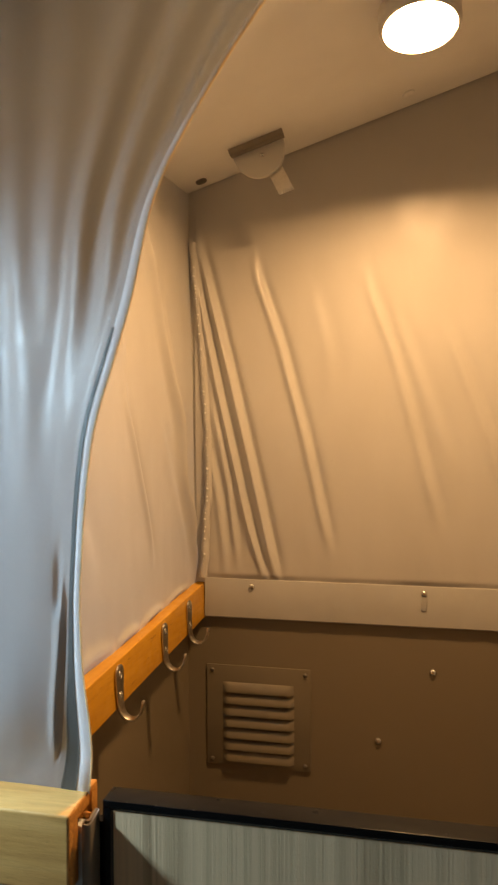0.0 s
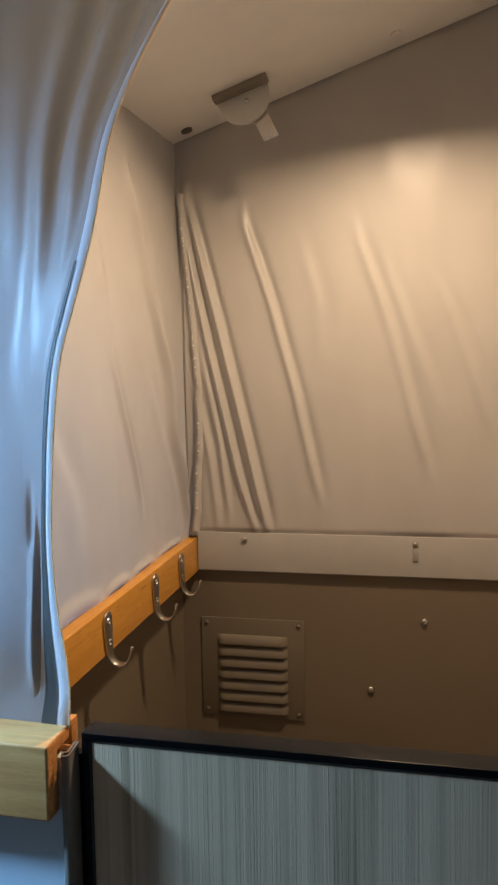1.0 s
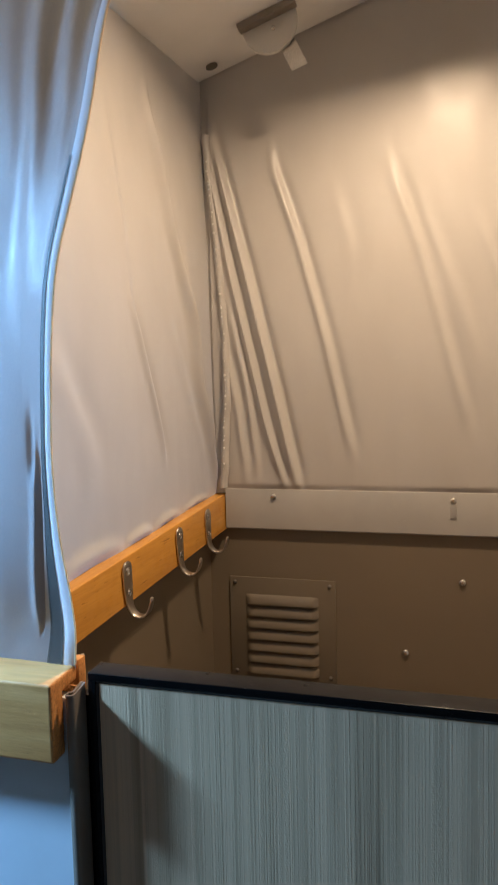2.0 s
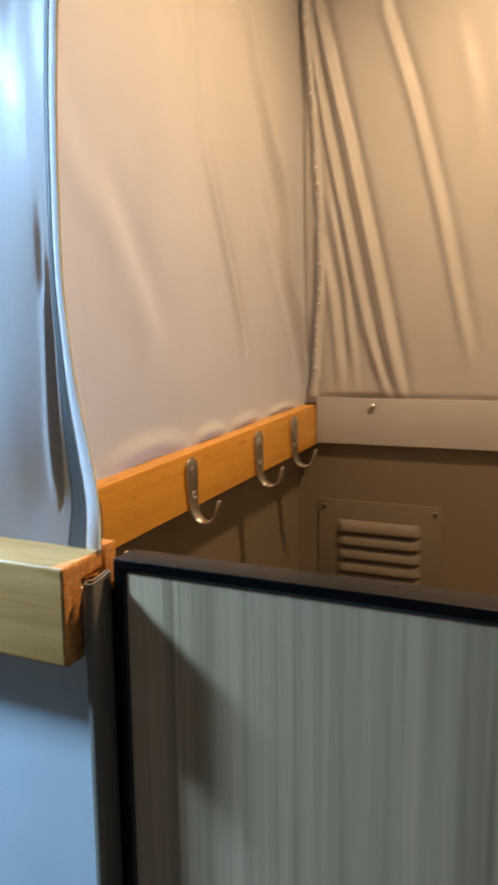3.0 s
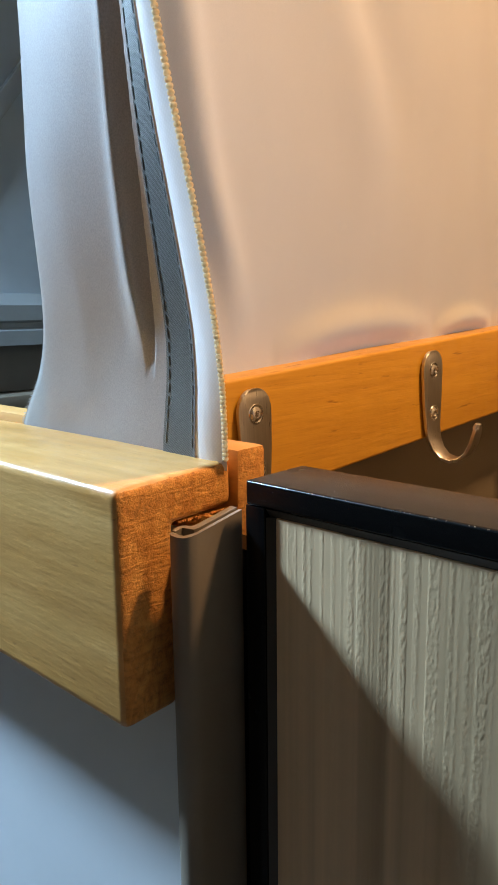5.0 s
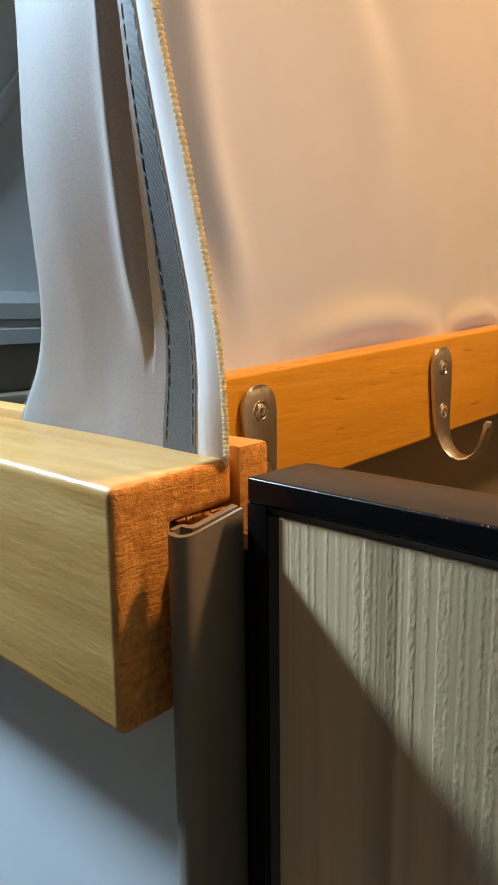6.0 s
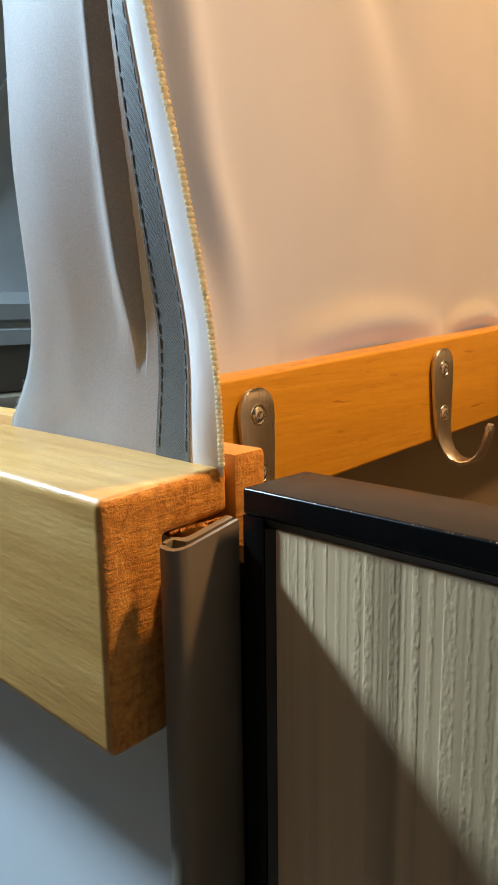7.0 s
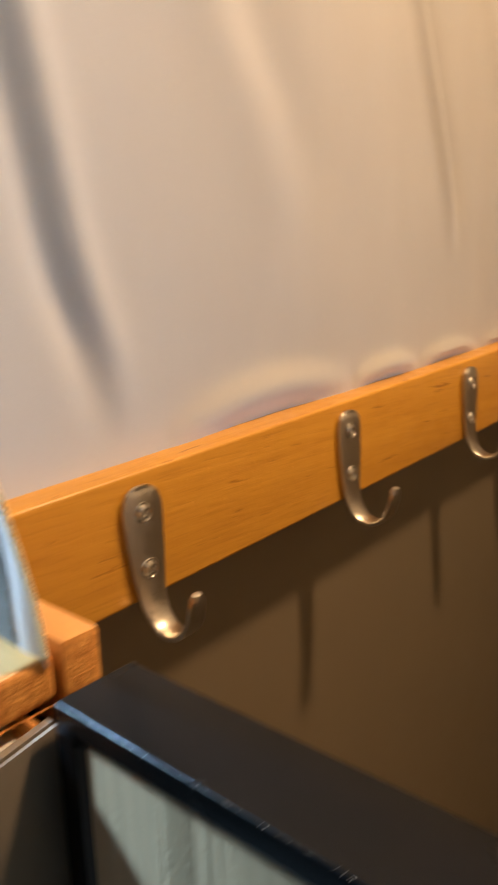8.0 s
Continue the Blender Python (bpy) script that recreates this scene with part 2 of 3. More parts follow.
def prism(profile, axis, a, b, bevel=0.0, segs=2):
    """A closed outline, pushed along an axis from a to b."""
    bm = bmesh.new()

    def at(p, w):
        return {"x": (w, p[0], p[1]), "y": (p[0], w, p[1]), "z": (p[0], p[1], w)}[axis]

    lo = [bm.verts.new(at(p, a)) for p in profile]
    hi = [bm.verts.new(at(p, b)) for p in profile]
    bm.faces.new(lo)
    bm.faces.new(hi[::-1])
    n = len(profile)
    for i in range(n):
        bm.faces.new((lo[i], hi[i], hi[(i + 1) % n], lo[(i + 1) % n]))
    bmesh.ops.recalc_face_normals(bm, faces=bm.faces)
    if bevel:
        bmesh.ops.bevel(bm, geom=bm.edges[:], offset=bevel, segments=segs, profile=0.6, affect="EDGES")
    return bm


def spun(profile, m, n=24):
    """A turned solid: (radius, height) pairs about the local z axis, placed by m."""
    bm = bmesh.new()
    rings = []
    for r, h in profile:
        if r < 1e-6:
            rings.append([bm.verts.new((0, 0, h))])
        else:
            rings.append([bm.verts.new((r * math.cos(2 * math.pi * i / n), r * math.sin(2 * math.pi * i / n), h)) for i in range(n)])
    for a, b in zip(rings, rings[1:]):
        for i in range(n):
            j = (i + 1) % n
            if len(a) == 1:
                bm.faces.new((a[0], b[i], b[j]))
            elif len(b) == 1:
                bm.faces.new((a[i], b[0], a[j]))
            else:
                bm.faces.new((a[i], b[i], b[j], a[j]))
    bmesh.ops.recalc_face_normals(bm, faces=bm.faces)
    bmesh.ops.transform(bm, matrix=m, verts=bm.verts)
    return bm


def screw_head(m, r=0.004):
    """A domed screw head with a cross slot, its axis along local z."""
    bm = spun([(r, 0), (r * 1.02, r * 0.2), (r * 0.8, r * 0.55), (r * 0.42, r * 0.72), (r * 0.40, r * 0.35), (0, r * 0.3)], m, 18)
    for a in (0, 90):
        s = box(-r * 0.42, r * 0.42, -r * 0.09, r * 0.09, r * 0.2, r * 0.62)
        bmesh.ops.transform(s, matrix=m @ pose(0, 0, 0, 0, 0, a + 20), verts=s.verts)
        join(bm, s)
    return bm


def sunk_screw(m, r):
    """A countersunk cross-slot screw in a rounded dimple."""
    bm = spun([(r * 1.08, 0), (r * 1.02, r * 0.10), (r * 0.86, r * 0.10), (r * 0.80, r * 0.02), (r * 0.66, r * 0.16), (r * 0.38, r * 0.22), (r * 0.30, r * 0.05), (0, 0)], m, 22)
    for a in (25, 115):
        s = box(-r * 0.34, r * 0.34, -r * 0.07, r * 0.07, 0, r * 0.10)
        bmesh.ops.transform(s, matrix=m @ pose(0, 0, 0, 0, 0, a), verts=s.verts)
        join(bm, s)
    return bm


def grid(nu, nv, place):
    bm = bmesh.new()
    vs = [[bm.verts.new(place(i / nu, j / nv)) for i in range(nu + 1)] for j in range(nv + 1)]
    for j in range(nv):
        for i in range(nu):
            bm.faces.new((vs[j][i], vs[j][i + 1], vs[j + 1][i + 1], vs[j + 1][i]))
    return bm


def ease(a, b, x):
    t = min(1.0, max(0.0, (x - a) / (b - a)))
    return t * t * (3 - 2 * t)


def curve_at(knots, z):
    """Straight steps through (z, value) knots, smoothed."""
    if z <= knots[0][0]:
        return knots[0][1]
    for (a, va), (b, vb) in zip(knots, knots[1:]):
        if z <= b:
            t = (z - a) / (b - a)
            return va + (vb - va) * t
    return knots[-1][1]


def smooth_curve(knots, z, r=0.025):
    return sum(curve_at(knots, z + r * k) for k in (-1, -0.5, 0, 0.5, 1)) / 5


def fold(s, z, knots, amp, wide, lo, hi):
    """A crease that follows the knots up the cloth: a ridge with a softer groove beside it."""
    if z < lo - 0.05 or z > hi + 0.05:
        return 0.0
    d = (s - smooth_curve(knots, z)) / wide
    if abs(d) > 4:
        return 0.0
    gain = ease(lo - 0.05, lo + 0.06, z) * (1 - ease(hi - 0.08, hi + 0.05, z))
    return amp * gain * (math.exp(-d * d) - 0.75 * math.exp(-((d - 1.5) ** 2) / 1.4))


# ---- the rooms shell ----
def ceiling_z(x, y=1.0):
    return 2.128 + 0.308 * (x + 0.39) + 0.04 * (y - 1.42)


# the cubicle's side wall runs a little askew: its own frame, in which it is level and square
LEFT = Matrix.Translation((-0.383, 0.785, 1.223)) @ Matrix(((0.99909, 0.04255, -0.00268, 0), (-0.04263, 0.99711, -0.06284, 0), (0, 0.06290, 0.99802, 0), (0, 0, 0, 1))) @ Matrix.Translation((0.383, -0.785, -1.223))


def on_left(bm):
    bmesh.ops.transform(bm, matrix=LEFT, verts=bm.verts)
    return bm



solid("floor", box(-1.4, 0.85, -1.3, 1.55, -0.05, 0, 0.0), FLOOR, "dark vinyl floor of the camper", "floor", "structure")
solid("wall_back", box(-1.4, 0.85, 1.442, 1.50, 0, 1.293), DARK_WALL, "glossy taupe lower wall panel under the canvas", "wall", "structure")
solid("wall_left", on_left(box(-0.470, -0.430, 0.70, 1.46, -0.02, 1.222)), DARK_WALL, "glossy taupe cubicle side panel under the hook board", "wall", "structure")
solid("wall_right", box(0.62, 0.68, 0.68, 1.442, 0, 2.36), CANVAS, "plain satin side wall of the cubicle", "wall", "structure")
# mostly unseen walls, added to close the room and hold bounce light down
solid("wall_front", box(-1.4, 0.85, -1.3, -1.24, 0, 2.4), ROOM, "unseen camper wall, added dark to keep bounce low", "wall", "structure")
solid("wall_east", box(0.79, 0.85, -1.24, 1.442, 0, 2.4), ROOM, "unseen camper side wall, added dark to keep bounce low", "wall", "structure")
solid("wall_west", box(-1.40, -1.26, -1.24, 1.442, 0, 1.8), ROOM, "camper end wall behind the window, dark to keep bounce low", "wall", "structure")
solid("wall_rear_upper", box(-1.4, -0.44, 1.444, 1.50, 1.297, 2.08), ROOM, "unseen dark upper wall added beyond the cubicle", "wall", "structure")


def roof_slab(y0, y1, lift):
    bm = box(-1.45, 0.9, y0, y1, 0, 0.05)
    for v in bm.verts:
        v.co.z += ceiling_z(v.co.x, v.co.y) + lift
    return bm


def ceiling():
    solid("ceiling", roof_slab(-1.32, 1.425, 0), CEILING, "pale sloping pop-up roof panel, satin painted", "ceiling", "structure")
    solid("ceiling_rear", roof_slab(1.4252, 1.6, 0.004), DARK_PLASTIC_SHADE, "dark roof edge behind the canvas", "ceiling", "structure")


ceiling()
TILT_ROOF = pose(0, 0, 0, math.degrees(math.atan(0.04)), -math.degrees(math.atan(0.308)), 0)


# ---- canvas walls ----
BACK_FOLDS = [
    # knots (z, x), height, width, from z, to z
    ([(1.30, -0.204), (1.50, -0.246), (1.75, -0.304), (2.02, -0.372)], 0.011, 0.0085, 1.32, 2.02),
    ([(1.30, -0.229), (1.42, -0.264), (1.70, -0.326), (1.97, -0.378)], 0.010, 0.0075, 1.32, 1.99),
    ([(1.36, -0.090), (1.598, -0.140), (1.80, -0.194), (1.955, -0.246)], 0.0075, 0.0090, 1.39, 1.97),
    ([(1.78, -0.090), (1.94, -0.134)], 0.0018, 0.014, 1.70, 1.91),
    ([(1.43, 0.130), (1.674, 0.068), (1.77, 0.042), (1.92, -0.012)], 0.0050, 0.011, 1.44, 1.92),
    ([(1.49, 0.263), (1.737, 0.178), (1.86, 0.13)], 0.0045, 0.013, 1.50, 1.82),
    ([(1.50, 0.165), (1.648, 0.121), (1.85, 0.043)], 0.0025, 0.014, 1.56, 1.86),
    ([(1.34, -0.315), (1.47, -0.328), (1.66, -0.368)], 0.006, 0.008, 1.33, 1.62),
    ([(1.34, -0.288), (1.50, -0.305), (1.70, -0.345)], 0.005, 0.007, 1.35, 1.68),
    ([(1.55, 0.42), (1.90, 0.31)], 0.004, 0.015, 1.50, 1.86),
]
LEFT_FOLDS = [
    # knots (z, y), height, width, from z, to z, in the side wall's frame
    ([(1.275, 1.438), (1.48, 1.362), (1.613, 1.338), (1.77, 1.278), (1.97, 1.228)], 0.017, 0.012, 1.28, 1.98),
    ([(1.37, 1.403), (1.60, 1.345), (1.82, 1.285)], 0.011, 0.010, 1.36, 1.86),
    ([(1.33, 1.388), (1.50, 1.300), (1.70, 1.205)], 0.0018, 0.018, 1.33, 1.64),
    ([(1.37, 1.197), (1.484, 1.160), (1.64, 1.105)], 0.0075, 0.010, 1.37, 1.66),
    ([(1.38, 0.948), (1.524, 0.879), (1.59, 0.824), (1.8, 0.72)], 0.0026, 0.030, 1.36, 1.72),
    ([(1.29, 0.782), (1.36, 0.762), (1.47, 0.750), (1.7, 0.720)], -0.0085, 0.0115, 1.29, 1.62),
    ([(1.41, 0.955), (1.51, 0.898), (1.7, 0.83)], 0.0022, 0.022, 1.41, 1.62),
    ([(1.75, 1.098), (1.93, 1.070)], 0.004, 0.014, 1.72, 1.93),
]


def canvas_back():
    def place(u, v):
        x = -0.415 + u * 1.04
        top = ceiling_z(max(x, -0.41), 1.42) + 0.004
        z = 1.286 + v * (top - 1.286)
        y = 1.431 - 0.010 * math.sin(math.pi * v) * (1 if x > -0.38 else 0.5)
        y -= sum(fold(x, z, *f) for f in BACK_FOLDS)
        y -= 0.004 * noise.noise((x * 6, z * 2.2, 0.3)) + 0.0012 * noise.noise((x * 24, z * 9, 4.0))
        y += (1.4340 - y) * (1 - ease(1.292, 1.308, z))
        return (x, min(y, 1.4395), z)

    solid("canvas_back", grid(390, 240, place), CANVAS, "grey-beige satin canvas wall creased in long diagonal folds", "canvas wall", "structure")


def canvas_left():
    puffs = ((0.83, 1.027, 0.0078, 0.024), (1.027, 1.13, 0.0070, 0.015), (1.13, 1.25, 0.0062, 0.013), (1.26, 1.40, 0.005, 0.010))

    def place(u, v):
        z = 1.238 + v * (2.075 + 0.02 * u - 1.238)
        front = 0.652 + 0.063 * (z - 1.223)
        y = front + u * (1.462 + 0.066 * (z - 1.238) - front)
        x = -0.412 - 0.010 * ease(1.24, 2.05, z) + 0.004 * math.sin(math.pi * v)
        x += 0.028 * math.exp(-(((y - front) / 0.022) ** 2)) * ease(1.22, 1.26, z)
        x += sum(fold(y, z, *f) for f in LEFT_FOLDS)
        h = z - 1.244
        for a, c, amp, tall in puffs:
            if a < y < c:
                s = math.sin(math.pi * (y - a) / (c - a)) ** 0.7
                # hangs out over the board, pinched in just above it
                x += amp * s * (math.exp(-((h - 0.75 * tall * s) / (0.55 * tall)) ** 2) - 0.35 * math.exp(-((h / (0.3 * tall)) ** 2)))
        x += 0.004 * noise.noise((y * 5, z * 2.5, 7.3)) + 0.001 * noise.noise((y * 24, z * 10, 2.0))
        return LEFT @ Vector((max(x, -0.428), y, z))

    solid("canvas_left", grid(270, 230, place), CANVAS, "grey-beige satin canvas side wall puffing over the hook board", "canvas wall", "structure")


canvas_back()
canvas_left()


def corner_seam():
    """Stitched seam where the two canvas walls meet."""
    knots = [(1.30, -0.362), (1.36, -0.357), (1.518, -0.348), (1.666, -0.353), (1.802, -0.363), (2.0, -0.382)]
    t = thing("canvas_seam", (-0.36, 1.42, 1.30), "puckered corner seam with pale stitches on the canvas", "seam")

    def where(z):
        return smooth_curve(knots, z) + 0.0025 * noise.noise((z * 22, 3.0, 1.0)), 1.411 + 0.002 * noise.noise((z * 30, 1.0, 5.0))

    def place(u, v):
        z = 1.30 + v * 0.72
        x, y = where(z)
        a = (u - 0.5) * math.pi
        return (x + 0.007 * math.sin(a) * 1.2, y + 0.012 - 0.011 * math.cos(a), z)

    part("piping", grid(8, 120, place), CANVAS, t)
    bm = bmesh.new()
    random.seed(4)
    z = 1.33
    while z < 1.97:
        x, y = where(z)
        w = 0.0009 + random.random() ** 2 * 0.0022
        s = spun([(0, -w), (w * 0.8, -w * 0.4), (w * 0.8, w * 0.5), (0, w)], pose(x + 0.002 * (random.random() - 0.5), y - 0.0006, z), 6)
        join(bm, s)
        z += 0.005 + random.random() * 0.014
    part("stitching", bm, PALE_THREAD, t, "pale bead-like stitches")


corner_seam()


# ---- zippered front strip ----
ZIP_X = [(1.222, -0.2805), (1.24, -0.2755), (1.258, -0.2708), (1.30, -0.2658), (1.335, -0.2660), (1.38, -0.2666), (1.45, -0.2625), (1.55, -0.250), (1.63, -0.234), (1.68, -0.2145), (1.75, -0.192), (1.815, -0.179), (1.853, -0.167), (1.91, -0.135), (1.98, -0.088), (2.06, -0.023), (2.16, 0.057), (2.25, 0.127)]
ZIP_Y = [(1.228, 0.650), (1.30, 0.628), (1.36, 0.612), (1.45, 0.595), (1.55, 0.582), (1.63, 0.570), (1.70, 0.566), (2.25, 0.570)]
EDGE_X = [(1.226, -0.427), (1.24, -0.4135), (1.26, -0.3975), (1.285, -0.3892), (1.32, -0.3855), (1.40, -0.383), (1.47, -0.388), (1.6, -0.390), (2.3, -0.390)]
TAPE = [(1.228, 0.0165), (1.30, 0.0185), (1.34, 0.0155), (1.38, 0.0110), (1.45, 0.0090), (1.60, 0.0100), (1.75, 0.0115), (1.95, 0.0065), (2.3, 0.0050)]
GROOVE_AT = [(1.25, 0.765), (1.29, 0.775), (1.33, 0.812), (1.38, 0.860), (1.45, 0.895), (1.55, 0.88)]
GROOVE_HALF = [(1.25, 0.02), (1.29, 0.040), (1.33, 0.046), (1.38, 0.041), (1.45, 0.040), (1.55, 0.04)]
HEM_FROM = [(1.228, 0.870), (1.27, 0.865), (1.32, 0.885), (1.38, 0.935), (1.46, 0.960), (1.60, 0.955), (1.72, 0.985), (1.8, 0.99)]


def strip_point(u, z):
    """u: 0 at the turned corner, 1 at the seam of the zip."""
    xe, xz, yz = smooth_curve(EDGE_X, z, 0.012), smooth_curve(ZIP_X, z), smooth_curve(ZIP_Y, z)
    xr = xz - smooth_curve(TAPE, z)
    yz = yz + 0.30 * smooth_curve(TAPE, z) * ease(1.228, 1.28, z)
    s = u
    x = xe + (xr - xe) * s
    base = 0.6500 - 0.0120 * ease(1.228, 1.35, z)
    y = base + (yz - base) * s ** 1.5
    # rounded turn at the corner, bellied face
    y += 0.002 * math.exp(-((s / 0.03) ** 2)) - 0.003 * math.sin(math.pi * min(1, s * 1.4)) * ease(1.25, 1.32, z)
    # the deep fold beside the hem, with an overhanging right-hand lip
    g = ease(1.255, 1.30, z) * (1 - ease(1.38, 1.50, z))
    c, w = smooth_curve(GROOVE_AT, z), smooth_curve(GROOVE_HALF, z)
    y += 0.0115 * g * ease(c - w, c + 0.1 * w, s) * (1 - ease(c + 0.75 * w, c + 1.12 * w, s))
    y -= 0.004 * g * math.exp(-(((s - (c - 1.25 * w)) / 0.06) ** 2))
    # a smaller fold higher up
    g2 = ease(1.42, 1.45, z) * (1 - ease(1.47, 1.52, z))
    y += 0.005 * g2 * math.exp(-(((s - 0.80) / 0.05) ** 2))
    # a small pinch at the rail
    y += 0.0006 * math.exp(-(((s - 0.36) / 0.10) ** 2) - ((z - 1.232) / 0.007) ** 2)
    y += 0.0004 * math.exp(-(((s - 0.22) / 0.10) ** 2) - ((z - 1.27) / 0.03) ** 2)
    # gathers that fan out towards the roof
    top = ease(1.62, 1.95, z)
    y += top * 0.0075 * math.sin(30 * s + 1.6 * math.sin(3.1 * z) + 9.0 * (z - 1.9)) * (0.25 + 0.75 * ease(0.35, 0.75, s)) * (1 - ease(0.93, 1.0, s))
    y += ease(1.52, 1.70, z) * (1 - top) * 0.004 * math.sin(15 * s + 11 * z) * (1 - ease(0.9, 1.0, s))
    y += 0.0020 * noise.noise((s * 3.0, z * 4.0, 9.1))
    return Vector((x, y, z))


def zip_point(w, z):
    """w: 0 at the seam, 1 at the teeth."""
    a = strip_point(1.0, z)
    xz, yz = smooth_curve(ZIP_X, z), smooth_curve(ZIP_Y, z)
    return Vector((a.x + (xz - a.x) * w, a.y + (yz - a.y) * w - 0.0012 * math.sin(math.pi * w), z))


def zip_strip():
    t = thing("zippered_canvas_strip", (-0.33, 0.655, 1.228), "pale grey satin canvas strip with open zipper above wooden rail", "curtain")
    top = 2.24

    def height(v):
        return 1.2250 + v * (top - 1.2250)

    def clipz(p):
        p.z = min(p.z, ceiling_z(p.x, p.y) + 0.004)
        return p

    fab = grid(170, 300, lambda u, v: clipz(strip_point(u, height(v))))
    part("fabric", fab, CURTAIN, t)

    hz = 1.72

    def hem_at(u, z):
        lo = smooth_curve(HEM_FROM, z)
        p = strip_point(lo + (1.0 - lo) * min(1.0, u / 0.85), z) if u < 0.85 else zip_point((u - 0.85) / 0.15 * 0.14, z)
        p.y -= 0.0006 + 0.0002 * math.sin(math.pi * u)
        return p

    def hem(u, v):
        return hem_at(u, 1.2255 + v * (hz - 1.2255))

    hem_ob = part("hem_tape", grid(14, 130, hem), HEM, t, "dark grey stitched hem tape")
    bm = bmesh.new()
    for side in (0.10, 0.90):
        z = 1.232
        while z < hz - 0.01:
            pts = []
            for k in (0, 1):
                zz = z + 0.0036 * k
                p = hem_at(side, zz)
                p.y -= 0.0001
                pts.append(p)
            mid, way = (pts[0] + pts[1]) / 2, (pts[1] - pts[0])
            m = Matrix.Translation(mid) @ way.to_track_quat("Z", "Y").to_matrix().to_4x4()
            join(bm, spun([(0, -0.0021), (0.00022, -0.0017), (0.00026, 0.0017), (0, 0.0021)], m, 5))
            z += 0.0050
    part("stitching", bm, THREAD, hem_ob, "dark thread")

    tape = part("zipper_tape", grid(6, 220, lambda u, v: clipz(zip_point(u * 1.04, height(v)))), ZIP_TAPE, t, "white woven zipper tape")
    bm = bmesh.new()
    tooth = bmesh.new()
    bmesh.ops.create_icosphere(tooth, subdivisions=2, radius=1.0)
    base = [v.co.copy() for v in tooth.verts]
    faces = [[v.index for v in f.verts] for f in tooth.faces]
    tooth.free()
    z = 1.2295
    while z < 2.22:
        p = zip_point(1.0, z)
        q = zip_point(1.0, z + 0.002)
        way = (q - p).normalized()
        m = Matrix.Translation(clipz(p)) @ way.to_track_quat("Z", "X").to_matrix().to_4x4()
        vs = [bm.verts.new(m @ Vector((b.x * 0.0012, b.y * 0.0012, b.z * 0.00105))) for b in base]
        for f in faces:
            bm.faces.new([vs[i] for i in f])
        z += 0.0017 * max(0.35, way.z)
    part("zipper_teeth", bm, ZIP_TEETH, tape, "cream moulded zipper teeth")


zip_strip()


# ---- wooden cap rail, inner rail, bulkhead and edging ----
def cap_rail():
    prof = [(0.5995, 1.2265), (0.6515, 1.2285), (0.6515, 1.2118), (0.6232, 1.2108), (0.6232, 1.1450), (0.5995, 1.1445)]
    bm = prism(prof, "x", -1.255, -0.2783, 0.0036, 4)
    for f in bm.faces:
        if f.normal.x > 0.75:
            f.material_index = 1
    ob = solid("cap_rail", bm, [OAK, END_GRAIN], "pale varnished oak cap rail with a raw orange end grain", "wooden rail", loc=(-0.77, 0.62, 1.146))
    return ob


def inner_rail():
    bm = prism([(0.6535, 1.2320), (0.6690, 1.2320), (0.6690, 1.195), (0.6535, 1.195)], "x", -1.255, -0.277, 0.0022, 2)
    for f in bm.faces:
        if f.normal.x > 0.75:
            f.material_index = 1
    solid("inner_rail", bm, [OAK, END_GRAIN], "varnished wooden batten behind the canvas strip", "wooden rail", loc=(-0.77, 0.66, 1.195))
    solid("packing_strip", box(-0.420, -0.2722, 0.6387, 0.6412, 1.15, 1.2102, 0.0004, 1), END_GRAIN, "raw wooden packing strip filling the rail notch", "wooden strip", loc=(-0.34, 0.64, 1.15))
    solid("rail_backing", box(-1.255, -0.300, 0.6505, 0.6650, 1.17, 1.1945), END_GRAIN, "thin wooden clamping strip between the rails", "wooden strip", loc=(-0.77, 0.653, 1.17))


def bulkhead():
    solid("bulkhead", box(-1.26, -0.2722, 0.6236, 0.6385, 0, 1.2035, 0.0005, 1), BLUE_GREY, "smooth blue-grey partition board under the oak rail", "partition", "structure")


def edge_trim():
    t = thing("edge_trim", (-0.265, 0.62, 0.02), "grey plastic edge profile capping the partition board", "edge trim")

    def raked(bm):
        # the sawn top climbs a little towards the back
        for v in bm.verts:
            if v.co.z > 1:
                v.co.z += 0.0045 * (v.co.y - 0.6138) / 0.0257
        return bm

    # outer skin, bent round the front corner
    out = [(-0.2620, 0.6395), (-0.2620, 0.6188), (-0.2626, 0.6160), (-0.2642, 0.6143), (-0.2665, 0.6138), (-0.2697, 0.6140), (-0.2712, 0.6150), (-0.2712, 0.6158), (-0.2697, 0.6160),
           (-0.2668, 0.6154), (-0.2650, 0.6160), (-0.2638, 0.6180), (-0.2634, 0.6200), (-0.2634, 0.6395)]
    part("skin", raked(prism(out, "z", 0.02, 1.2108)), PVC, t)
    # inner skin, curled forward to close a small hollow nose
    inn = [(-0.2644, 0.6395), (-0.2644, 0.6216), (-0.2650, 0.6200), (-0.2664, 0.6197), (-0.2697, 0.6192), (-0.2697, 0.6162), (-0.2713, 0.6160), (-0.2716, 0.6180), (-0.2714, 0.6200), (-0.2700, 0.6210),
           (-0.2682, 0.6214), (-0.2674, 0.6224), (-0.2672, 0.6236), (-0.2672, 0.6395)]
    part("inner_skin", raked(prism(inn, "z", 0.02, 1.2112)), PVC, t)
    part("web", box(-0.2652, -0.2636, 0.6212, 0.6224, 0.02, 1.2085), PVC, t)


cap_rail()
inner_rail()
bulkhead()
edge_trim()


